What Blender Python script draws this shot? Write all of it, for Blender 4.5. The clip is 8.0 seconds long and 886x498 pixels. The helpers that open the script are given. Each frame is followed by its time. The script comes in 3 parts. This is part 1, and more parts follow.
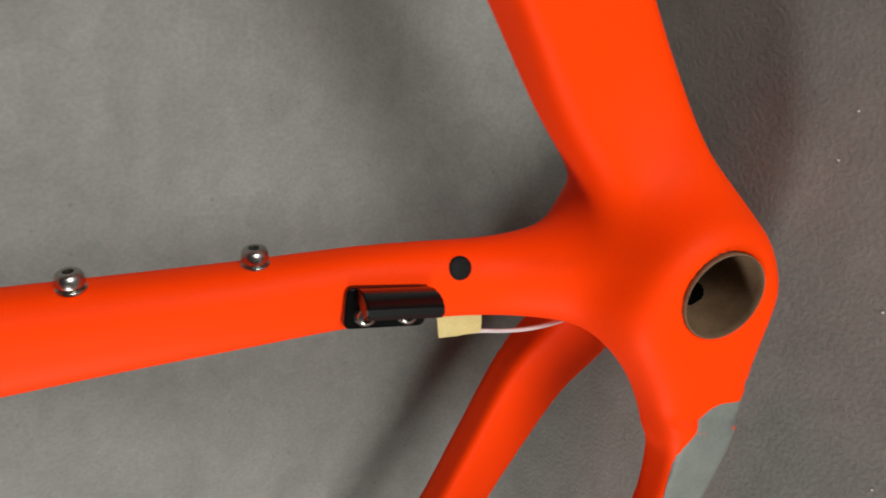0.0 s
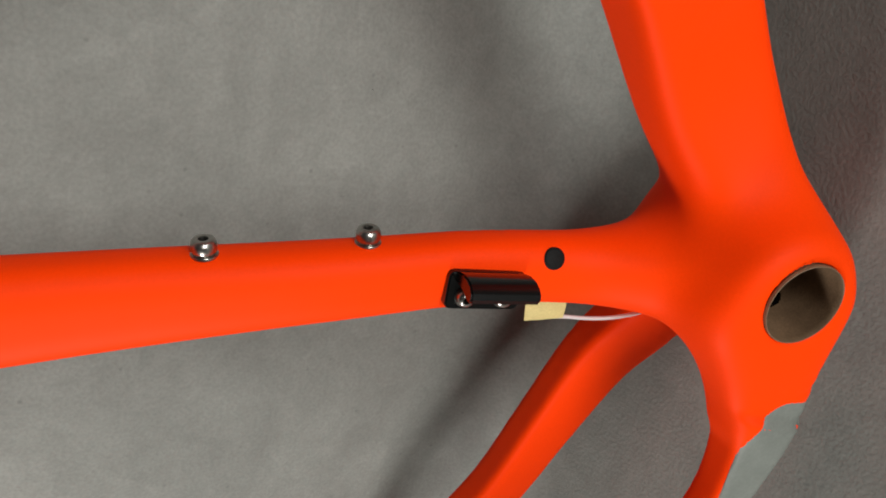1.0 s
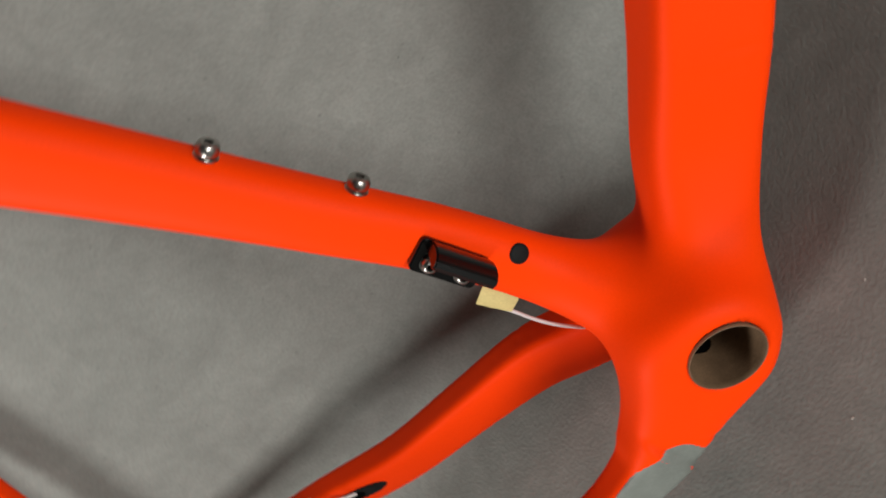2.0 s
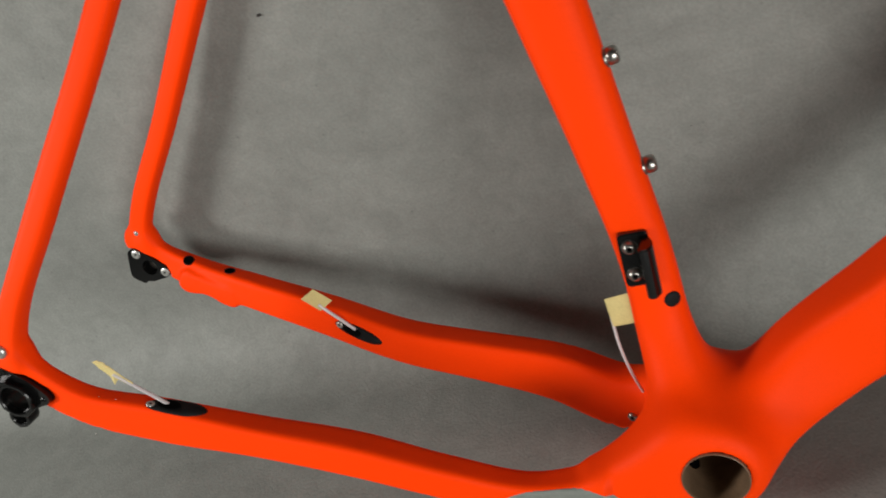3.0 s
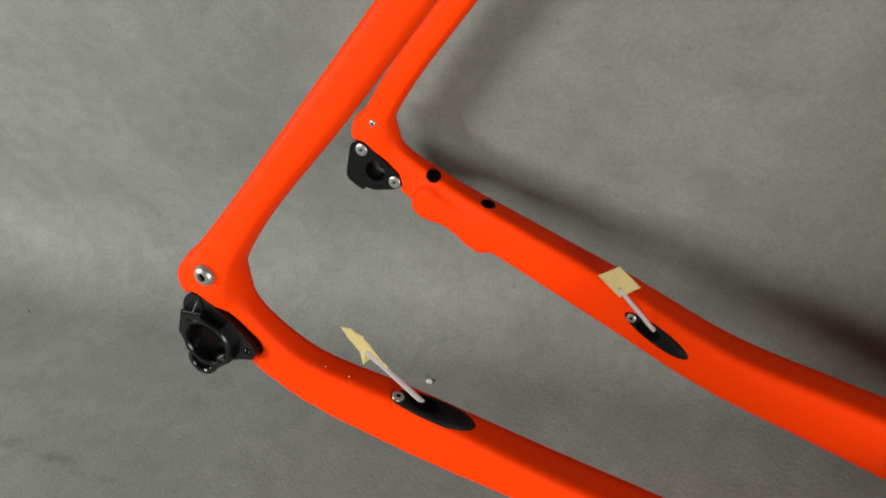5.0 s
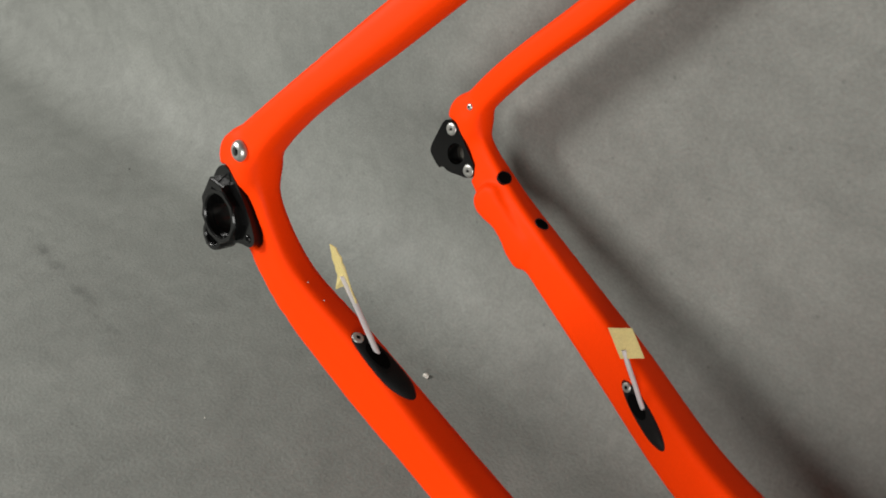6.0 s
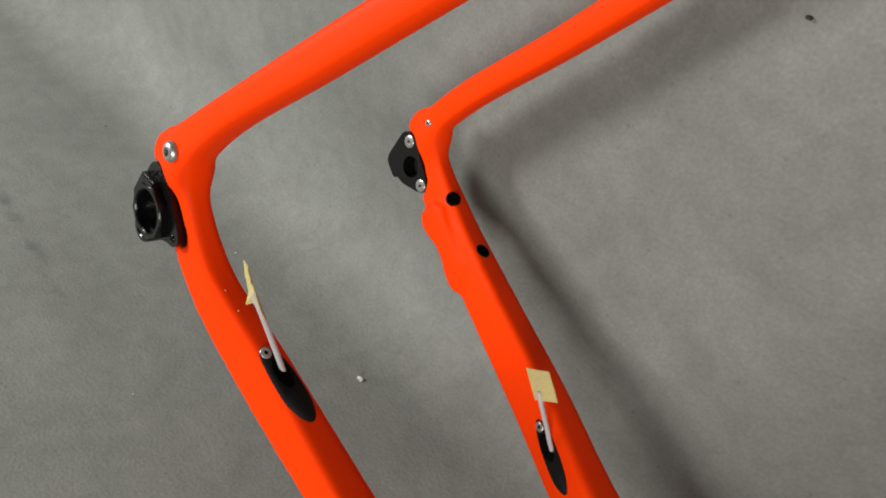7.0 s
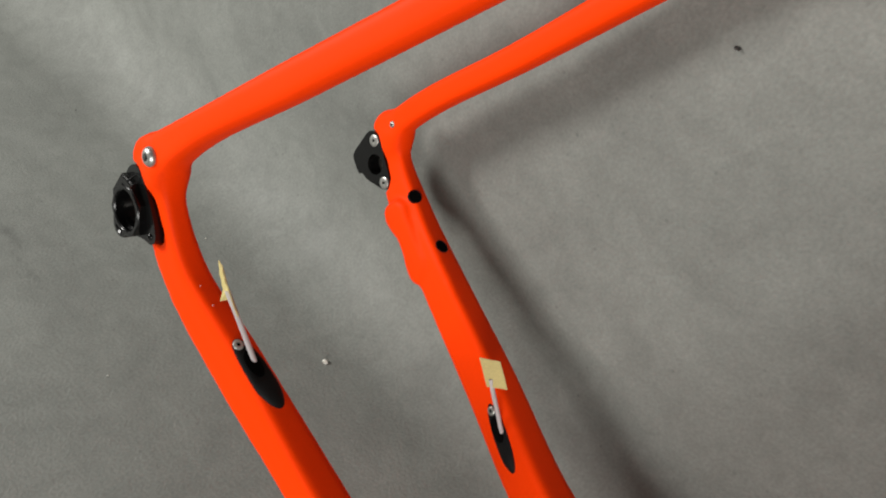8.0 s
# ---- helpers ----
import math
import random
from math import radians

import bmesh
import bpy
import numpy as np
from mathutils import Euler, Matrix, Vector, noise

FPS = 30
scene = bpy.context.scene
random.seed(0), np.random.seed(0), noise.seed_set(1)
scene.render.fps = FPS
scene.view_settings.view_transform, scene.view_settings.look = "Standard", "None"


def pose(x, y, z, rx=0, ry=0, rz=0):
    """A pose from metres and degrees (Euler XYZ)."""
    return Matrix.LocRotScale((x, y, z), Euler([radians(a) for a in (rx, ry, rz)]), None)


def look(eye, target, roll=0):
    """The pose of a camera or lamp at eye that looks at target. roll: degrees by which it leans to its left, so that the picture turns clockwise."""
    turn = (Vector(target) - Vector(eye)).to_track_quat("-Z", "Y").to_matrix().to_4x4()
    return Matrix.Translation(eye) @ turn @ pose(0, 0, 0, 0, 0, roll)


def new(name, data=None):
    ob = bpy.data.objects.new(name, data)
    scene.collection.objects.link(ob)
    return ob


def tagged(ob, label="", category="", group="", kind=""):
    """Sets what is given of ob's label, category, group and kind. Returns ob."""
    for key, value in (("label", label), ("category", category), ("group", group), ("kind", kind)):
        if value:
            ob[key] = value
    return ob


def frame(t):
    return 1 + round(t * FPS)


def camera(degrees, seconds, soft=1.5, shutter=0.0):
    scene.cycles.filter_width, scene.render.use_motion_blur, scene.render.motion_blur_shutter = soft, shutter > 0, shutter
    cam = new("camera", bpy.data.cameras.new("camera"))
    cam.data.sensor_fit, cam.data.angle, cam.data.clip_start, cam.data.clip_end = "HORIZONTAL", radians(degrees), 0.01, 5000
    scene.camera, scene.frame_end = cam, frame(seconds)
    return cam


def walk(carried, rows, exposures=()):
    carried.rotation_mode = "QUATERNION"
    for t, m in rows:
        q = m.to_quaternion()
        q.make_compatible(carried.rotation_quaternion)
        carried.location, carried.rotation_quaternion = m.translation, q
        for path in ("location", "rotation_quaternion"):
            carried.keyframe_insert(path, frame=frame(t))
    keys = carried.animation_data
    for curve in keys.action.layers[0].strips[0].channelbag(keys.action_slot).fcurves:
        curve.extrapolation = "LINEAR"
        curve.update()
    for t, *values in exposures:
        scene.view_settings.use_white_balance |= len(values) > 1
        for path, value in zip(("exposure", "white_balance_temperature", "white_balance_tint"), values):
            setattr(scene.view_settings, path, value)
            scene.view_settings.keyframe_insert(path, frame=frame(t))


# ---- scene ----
cam = camera(56.9, 8.0, soft=1.8, shutter=0.25)
PATH = [
    (0, (0.1077, -0.2087, 0.3125), (-0.0713, 0.1572, 0.0225), -97.59),
    (0.5, (0.1151, -0.2058, 0.3421), (-0.0723, 0.1663, 0.0655), -94.12),
    (1, (0.1197, -0.2051, 0.3448), (-0.0833, 0.1616, 0.0722), -95.01),
    (1.5, (0.1206, -0.2125, 0.3494), (-0.0743, 0.1521, 0.0682), -94.49),
    (1.7, (0.1249, -0.2127, 0.3495), (-0.0732, 0.1484, 0.0661), -92.60),
    (2.8, (0.0458, -0.3092, 0.4285), (-0.1195, 0.0625, 0.1378), -27.32),
    (3, (0.0162, -0.3171, 0.4484), (-0.1376, 0.0568, 0.1543), -23.82),
    (3.5, (-0.0865, -0.3008, 0.4620), (-0.2232, 0.0582, 0.1420), -19.58),
    (4, (-0.1870, -0.2299, 0.4415), (-0.3347, 0.0946, 0.0910), -20.49),
    (4.2, (-0.2054, -0.1939, 0.4371), (-0.3540, 0.1127, 0.0712), -21.29),
    (5.3, (-0.1603, -0.2136, 0.4019), (-0.3724, 0.1102, 0.0854), -10.02),
    (5.5, (-0.1462, -0.2219, 0.3976), (-0.3744, 0.0975, 0.0878), -5.41),
    (6, (-0.1311, -0.1973, 0.3810), (-0.3895, 0.1058, 0.0787), 2.32),
    (6.5, (-0.1285, -0.1677, 0.3795), (-0.3983, 0.1210, 0.0732), 7.32),
    (7, (-0.1192, -0.1622, 0.4029), (-0.3709, 0.1315, 0.0860), 9.57),
    (7.5, (-0.1085, -0.1707, 0.4226), (-0.3431, 0.1080, 0.0801), 10.41),
    (8, (-0.1104, -0.1725, 0.4328), (-0.3377, 0.1292, 0.1053), 12.65),
]
EXPOSURES = [(0.0, 0.32), (1.7, 0.29), (2.8, 0.08), (3.4, 0.08), (4.2, 0.16), (5.3, 0.14), (6.5, 0.18), (8.0, 0.22)]
walk(cam, [(t, look(eye, target, roll)) for t, eye, target, roll in PATH], EXPOSURES)

# world and lamps: a closed dim room lit by two studio lamps in front of the backdrop
world = bpy.data.worlds.new("world")
scene.world = world
world.use_nodes = True
world.node_tree.nodes["Background"].inputs["Color"].default_value = (0.6, 0.63, 0.65, 1)
world.node_tree.nodes["Background"].inputs["Strength"].default_value = 0.05


def area_lamp(name, place, aim, wide, high, watts, colour):
    data = bpy.data.lights.new(name, "AREA")
    data.shape, data.size, data.size_y, data.energy, data.color = "RECTANGLE", wide, high, watts, colour
    ob = new(name, data)
    ob.matrix_world = look(place, aim)
    return ob


AIM = (-0.15, 0.05, 0.15)


def lamp_at(azimuth, height, away):
    """A place round AIM: degrees from straight ahead of the backdrop, degrees up, metres away."""
    a, h = radians(azimuth), radians(height)
    return Vector(AIM) + away * Vector((math.sin(a) * math.cos(h), -math.cos(a) * math.cos(h), math.sin(h)))


area_lamp("studio_lamp_left", lamp_at(-58, 20, 1.3), AIM, 0.28, 0.28, 11.8, (1.0, 0.98, 0.94))
area_lamp("studio_lamp_right", lamp_at(31, 9, 2.4), AIM, 1.5, 0.7, 41, (1.0, 0.995, 0.955))

# ---------------------------------------------------------------- materials
def material(name, colour, rough=0.5, metal=0.0, grain=None, stains=None, bump=None, coat=0.0, spec=0.5):
    """A surface: base colour varied by a fine grain and by broad stains, with bump. grain, stains: (size in metres, amount); bump: (size, strength)."""
    m = bpy.data.materials.new(name)
    m.use_nodes = True
    nodes, links = m.node_tree.nodes, m.node_tree.links
    bsdf = nodes["Principled BSDF"]
    bsdf.inputs["Roughness"].default_value = rough
    bsdf.inputs["Metallic"].default_value = metal
    bsdf.inputs["Coat Weight"].default_value = coat
    bsdf.inputs["Specular IOR Level"].default_value = spec
    place = nodes.new("ShaderNodeTexCoord").outputs["Object"]

    def cloud(size, detail):
        n = nodes.new("ShaderNodeTexNoise")
        n.inputs["Scale"].default_value, n.inputs["Detail"].default_value = 1 / size, detail
        links.new(place, n.inputs["Vector"])
        return n.outputs["Fac"]

    out = None
    for item, detail in ((grain, 3), (stains, 4)):
        if item:
            size, amount = item
            ramp = nodes.new("ShaderNodeMapRange")
            ramp.inputs["From Min"].default_value, ramp.inputs["From Max"].default_value = 0.3, 0.7
            ramp.inputs["To Min"].default_value, ramp.inputs["To Max"].default_value = 1 - amount, 1 + amount
            links.new(cloud(size, detail), ramp.inputs["Value"])
            if out is None:
                out = ramp.outputs["Result"]
            else:
                mul = nodes.new("ShaderNodeMath")
                mul.operation = "MULTIPLY"
                links.new(out, mul.inputs[0])
                links.new(ramp.outputs["Result"], mul.inputs[1])
                out = mul.outputs[0]
    if out is None:
        bsdf.inputs["Base Color"].default_value = (*colour, 1)
    else:
        mix = nodes.new("ShaderNodeVectorMath")
        mix.operation = "SCALE"
        mix.inputs[0].default_value = colour
        links.new(out, mix.inputs["Scale"])
        links.new(mix.outputs[0], bsdf.inputs["Base Color"])
    if bump:
        size, strength = bump
        b = nodes.new("ShaderNodeBump")
        b.inputs["Strength"].default_value, b.inputs["Distance"].default_value = strength, size * 0.25
        links.new(cloud(size, 4), b.inputs["Height"])
        links.new(b.outputs["Normal"], bsdf.inputs["Normal"])
    return m


PAINT = material("orange_paint", (0.94, 0.047, 0.0003), 0.55, spec=0.07, grain=(0.0012, 0.02), stains=(0.06, 0.02), bump=(0.0015, 0.02))
BLACK = material("black_anodised", (0.004, 0.004, 0.004), 0.20, 0.0, spec=0.30, grain=(0.001, 0.1))
RUBBER = material("black_rubber", (0.008, 0.008, 0.008), 0.6, spec=0.1, grain=(0.0012, 0.15), bump=(0.001, 0.1))
STEEL = material("steel", (0.42, 0.40, 0.37), 0.28, 1.0, grain=(0.0008, 0.15), bump=(0.0009, 0.15))
TITANIUM = material("satin_plate", (0.19, 0.205, 0.185), 0.6, 0.25, grain=(0.0015, 0.06), stains=(0.01, 0.08))
SLEEVE = material("bare_carbon", (0.17, 0.105, 0.060), 0.45, 0.0, grain=(0.0008, 0.2), stains=(0.012, 0.25))
TAPE = material("masking_tape", (0.56, 0.46, 0.19), 0.75, grain=(0.001, 0.08), stains=(0.008, 0.06), bump=(0.0012, 0.25))
LINER = material("clear_liner", (0.52, 0.48, 0.48), 0.35, grain=(0.002, 0.04))
SATIN = material("satin_zinc", (0.46, 0.46, 0.43), 0.35, 0.8, grain=(0.0008, 0.1))
# near-black without sheen: the shade inside holes, put into the colour
HOLE_SHADE = material("hole_shade", (0.003, 0.003, 0.003), 0.9, spec=0.02)
CRUMB = material("plaster_crumb", (0.62, 0.6, 0.54), 0.9, grain=(0.001, 0.1))
DIRT = material("dark_grit", (0.03, 0.028, 0.025), 0.9)


def backdrop_material():
    """Matt grey vinyl: leathery fine relief, mottling, broad worn patches, dark pits and one row of scuffs."""
    m = bpy.data.materials.new("grey_backdrop")
    m.use_nodes = True
    nodes, links = m.node_tree.nodes, m.node_tree.links
    bsdf = nodes["Principled BSDF"]
    place = nodes.new("ShaderNodeTexCoord").outputs["Object"]

    def put(socket, value):
        if isinstance(value, (int, float)):
            socket.default_value = value
        else:
            links.new(value, socket)

    def calc(kind, a, c=0.0):
        n = nodes.new("ShaderNodeMath")
        n.operation = kind
        put(n.inputs[0], a)
        put(n.inputs[1], c)
        return n.outputs[0]

    def spread(value, low, high, start, end):
        n = nodes.new("ShaderNodeMapRange")
        put(n.inputs["Value"], value)
        for key, v in (("From Min", low), ("From Max", high), ("To Min", start), ("To Max", end)):
            n.inputs[key].default_value = v
        return n.outputs["Result"]

    def cloud(size, detail, warp=0.0, stretch=(1, 1, 1)):
        n = nodes.new("ShaderNodeTexNoise")
        n.inputs["Scale"].default_value, n.inputs["Detail"].default_value, n.inputs["Distortion"].default_value = 1 / size, detail, warp
        scale = nodes.new("ShaderNodeMapping")
        scale.inputs["Scale"].default_value = stretch
        links.new(place, scale.inputs["Vector"])
        links.new(scale.outputs[0], n.inputs["Vector"])
        return n.outputs["Fac"]

    leather = cloud(0.0021, 5, 0.15)
    tone = calc("MULTIPLY", spread(leather, 0.3, 0.7, 0.90, 1.10), spread(cloud(0.017, 4, 0.8), 0.3, 0.7, 0.92, 1.08))
    tone = calc("MULTIPLY", tone, spread(cloud(0.11, 5, 0.6), 0.3, 0.7, 0.90, 1.10))
    tone = calc("MULTIPLY", tone, spread(cloud(0.035, 3, 0.3, (0.35, 1.6, 1.6)), 0.3, 0.7, 0.96, 1.04))
    pits = nodes.new("ShaderNodeTexVoronoi")
    pits.inputs["Scale"].default_value = 1 / 0.016
    links.new(place, pits.inputs["Vector"])
    tone = calc("MULTIPLY", tone, spread(pits.outputs["Distance"], 0.03, 0.09, 0.78, 1.0))
    # a row of dark scuffs on the floor
    axes = nodes.new("ShaderNodeSeparateXYZ")
    links.new(place, axes.inputs[0])
    x, y = calc("SUBTRACT", axes.outputs[0], SCUFF[0]), calc("SUBTRACT", axes.outputs[1], SCUFF[1])
    along = calc("ADD", calc("MULTIPLY", x, SCUFF[2]), calc("MULTIPLY", y, SCUFF[3]))
    across = calc("ABSOLUTE", calc("SUBTRACT", calc("MULTIPLY", x, SCUFF[3]), calc("MULTIPLY", y, SCUFF[2])))
    inside = calc("MULTIPLY", spread(across, 0.002, 0.007, 1.0, 0.0), spread(calc("ABSOLUTE", calc("SUBTRACT", along, SCUFF[4] / 2)), SCUFF[4] * 0.45, SCUFF[4] * 0.55, 1.0, 0.0))
    scuff = calc("MULTIPLY", inside, spread(cloud(0.022, 3), 0.45, 0.62, 0.0, 0.32))
    scuff = calc("MULTIPLY", scuff, spread(axes.outputs[2], 0.0, 0.01, 1.0, 0.0))
    tone = calc("MULTIPLY", tone, calc("SUBTRACT", 1.0, scuff))
    colour = nodes.new("ShaderNodeVectorMath")
    colour.operation = "SCALE"
    colour.inputs[0].default_value = (0.187, 0.194, 0.178)
    links.new(tone, colour.inputs["Scale"])
    links.new(colour.outputs[0], bsdf.inputs["Base Color"])
    bsdf.inputs["Specular IOR Level"].default_value = 0.35
    put(bsdf.inputs["Roughness"], spread(cloud(0.03, 3), 0.3, 0.7, 0.60, 0.76))
    bump = nodes.new("ShaderNodeBump")
    bump.inputs["Strength"].default_value, bump.inputs["Distance"].default_value = 0.32, 0.0011
    links.new(calc("ADD", leather, calc("MULTIPLY", cloud(0.0016, 2), 0.35)), bump.inputs["Height"])
    links.new(bump.outputs["Normal"], bsdf.inputs["Normal"])
    return m


SCUFF = (-0.705, -0.0235, 0.9960, -0.0890, 0.165)  # start x, y, direction, length
FLOOR = backdrop_material()
# grey of the unseen room, kept dark so that little light bounces into shadows
WALL = material("unseen_room_grey", (0.07, 0.07, 0.069), 0.9, grain=(0.01, 0.02), stains=(0.5, 0.04))


# ---------------------------------------------------------------- helpers
def mesh_of(name, verts, faces, mat, smooth=True):
    me = bpy.data.meshes.new(name)
    me.from_pydata([tuple(v) for v in verts], [], [tuple(f) for f in faces])
    me.materials.append(mat)
    if smooth:
        me.shade_smooth()
    return me


def part(name, bm, mat, parent, label="", smooth=True, edge=35):
    """Links a bmesh as one mesh object under a thing or a part."""
    me = bpy.data.meshes.new(name)
    bm.to_mesh(me)
    bm.free()
    me.materials.append(mat)
    if smooth:
        me.shade_smooth()
        me.set_sharp_from_angle(angle=radians(edge))
    ob = new(name, me)
    ob.parent = parent
    return tagged(ob, label)


def turn_to(axis, up=(0, 0, 1)):
    """A rotation whose z points along axis."""
    z = Vector(axis).normalized()
    x = Vector(up).cross(z)
    if x.length < 1e-4:
        x = Vector((1, 0, 0)).cross(z)
    x.normalize()
    return Matrix((x, z.cross(x), z)).transposed().to_4x4()


def lathe(profile, steps=24, m=None):
    """A bmesh turned round z from (radius, height) pairs, closed where the radius is 0."""
    bm = bmesh.new()
    rings = []
    for r, h in profile:
        if r <= 1e-7:
            rings.append([bm.verts.new((0, 0, h))])
        else:
            rings.append([bm.verts.new((r * math.cos(2 * math.pi * i / steps), r * math.sin(2 * math.pi * i / steps), h)) for i in range(steps)])
    for a, b in zip(rings, rings[1:]):
        for i in range(steps):
            j = (i + 1) % steps
            f = [a[i % len(a)], a[j % len(a)], b[j % len(b)], b[i % len(b)]]
            f = list(dict.fromkeys(f))
            if len(f) > 2:
                bm.faces.new(f)
    if m is not None:
        bm.transform(m)
    bmesh.ops.recalc_face_normals(bm, faces=bm.faces)
    return bm


def prism(outline, z0, z1, bevel=0.0, m=None, holes=()):
    """A bmesh plate from an outline of (x, y) pairs between z0 and z1, with bevelled rims."""
    bm = bmesh.new()
    low = [bm.verts.new((x, y, z0)) for x, y in outline]
    face = bm.faces.new(low)
    made = bmesh.ops.extrude_face_region(bm, geom=[face])
    for v in made["geom"]:
        if isinstance(v, bmesh.types.BMVert):
            v.co.z = z1
    bmesh.ops.recalc_face_normals(bm, faces=bm.faces)
    if bevel:
        rim = [e for e in bm.edges if abs(e.verts[0].co.z - e.verts[1].co.z) < 1e-6]
        bmesh.ops.bevel(bm, geom=rim, offset=bevel, segments=2, affect="EDGES", clamp_overlap=True)
    if m is not None:
        bm.transform(m)
    return bm


def tube(points, radius, steps=10, flat=1.0):
    """A bmesh pipe along points, with closed ends."""
    bm = bmesh.new()
    pts = [Vector(p) for p in points]
    rings = []
    side = Vector((0, 0, 1))
    for i, p in enumerate(pts):
        t = (pts[min(i + 1, len(pts) - 1)] - pts[max(i - 1, 0)]).normalized()
        x = t.cross(side).normalized()
        y = x.cross(t)
        rings.append([bm.verts.new(p + radius * (math.cos(a) * x + flat * math.sin(a) * y)) for a in (2 * math.pi * k / steps for k in range(steps))])
    for a, b in zip(rings, rings[1:]):
        for k in range(steps):
            bm.faces.new((a[k], a[(k + 1) % steps], b[(k + 1) % steps], b[k]))
    bm.faces.new(rings[0][::-1])
    bm.faces.new(rings[-1])
    bmesh.ops.recalc_face_normals(bm, faces=bm.faces)
    return bm


def smooth_line(points, per=8):
    """A smooth curve through rows of numbers, spaced by the distance between them."""
    p = np.array(points, float)
    gap = np.linalg.norm(np.diff(p[:, :3], axis=0), axis=1)
    rate = np.diff(p, axis=0) / gap[:, None]
    inner = (rate[:-1] * gap[1:, None] + rate[1:] * gap[:-1, None]) / (gap[:-1] + gap[1:])[:, None]
    tangent = np.vstack([rate[:1], inner, rate[-1:]])
    out = []
    for i in range(len(p) - 1):
        for t in np.arange(per) / per:
            a, c = tangent[i] * gap[i], tangent[i + 1] * gap[i]
            out.append((2 * t ** 3 - 3 * t ** 2 + 1) * p[i] + (t ** 3 - 2 * t ** 2 + t) * a + (3 * t ** 2 - 2 * t ** 3) * p[i + 1] + (t ** 3 - t ** 2) * c)
    out.append(p[-1])
    return np.array(out)


# ---------------------------------------------------------------- the room
def slab(name, size, place, mat, label):
    bm = bmesh.new()
    bmesh.ops.create_cube(bm, size=1)
    bm.transform(Matrix.Translation(place) @ Matrix.Diagonal((*size, 1)))
    me = bpy.data.meshes.new(name)
    bm.to_mesh(me)
    bm.free()
    me.materials.append(mat)
    return tagged(new(name, me), label, name.split("_")[0], kind="structure")


def backdrop():
    """One grey sheet: floor, a swept-up corner and the wall behind, with thickness."""
    back, reach, curve, high, wide = 0.1515, -4.5, 0.07, 2.7, 4.0
    line = [(reach, 0.0), (-1.0, 0.0), (-0.3, 0.0), (back - curve, 0.0)]
    line += [(back - curve + curve * math.sin(a), curve - curve * math.cos(a)) for a in np.linspace(0, math.pi / 2, 13)[1:]]
    line += [(back, 0.6), (back, 1.2), (back, high)]
    outer = [(reach, -0.05), (back + 0.05, -0.05), (back + 0.05, high)]
    bm = bmesh.new()
    xs = np.linspace(-wide, wide, 13)
    grid = [[bm.verts.new((x, y, z)) for y, z in line] for x in xs]
    for a, c in zip(grid, grid[1:]):
        for k in range(len(line) - 1):
            bm.faces.new((a[k], c[k], c[k + 1], a[k + 1]))
    rim = [[bm.verts.new((x, y, z)) for y, z in outer] for x in (-wide, wide)]
    for k in range(2):
        bm.faces.new((rim[0][k + 1], rim[1][k + 1], rim[1][k], rim[0][k]))
    bmesh.ops.recalc_face_normals(bm, faces=bm.faces)
    me = bpy.data.meshes.new("backdrop")
    bm.to_mesh(me)
    bm.free()
    me.materials.append(FLOOR)
    me.shade_smooth()
    return tagged(new("backdrop", me), "seamless matt grey backdrop, floor swept up into wall", "backdrop", kind="structure")


backdrop()
# unseen ceiling and walls, added to close the room and hold bounce low
slab("ceiling", (8.2, 4.9, 0.1), (0, -2.2, 2.75), WALL, "unseen plain ceiling, dark grey to cut bounce light")
slab("wall_south", (8.2, 0.1, 2.75), (0, -4.55, 1.325), WALL, "unseen plain wall, dark grey to cut bounce light")
slab("wall_east", (0.1, 4.8, 2.75), (4.05, -2.15, 1.325), WALL, "unseen plain wall, dark grey to cut bounce light")
slab("wall_west", (0.1, 4.8, 2.75), (-4.05, -2.15, 1.325), WALL, "unseen plain wall, dark grey to cut bounce light")


# ---------------------------------------------------------------- the bicycle frame: one moulded shell
# Own axes: x ahead, y up the frame, z to the drive side, origin in the bottom bracket.
# It stands on its bottom bracket on the floor and leans with seat cluster and head tube on the wall.
FORWARD, UPWARD = Vector((0.98749, -0.07306, -0.13972)).normalized(), Vector((0.15313, 0.2335, 0.96023))
UPWARD = (UPWARD - FORWARD * UPWARD.dot(FORWARD)).normalized()
STAND = Matrix.Translation((0, 0, 0.0477)) @ Matrix((FORWARD, UPWARD, FORWARD.cross(UPWARD))).transposed().to_4x4()

STEP = 0.0016
LOW, HIGH = np.array((-0.455, -0.085, -0.1025)), np.array((0.60, 0.60, 0.1025))
SHAPE = np.ceil((HIGH - LOW) / STEP).astype(int) + 1
AXIS = [LOW[i] + STEP * np.arange(SHAPE[i]) for i in range(3)]
FAR = 0.06


def window(low, high):
    a = np.clip(np.floor((np.array(low) - LOW) / STEP).astype(int), 0, SHAPE - 1)
    b = np.clip(np.ceil((np.array(high) - LOW) / STEP).astype(int) + 1, 1, SHAPE)
    s = tuple(slice(i, j) for i, j in zip(a, b))
    grid = [AXIS[k][s[k]] for k in range(3)]
    return s, grid[0][:, None, None], grid[1][None, :, None], grid[2][None, None, :]


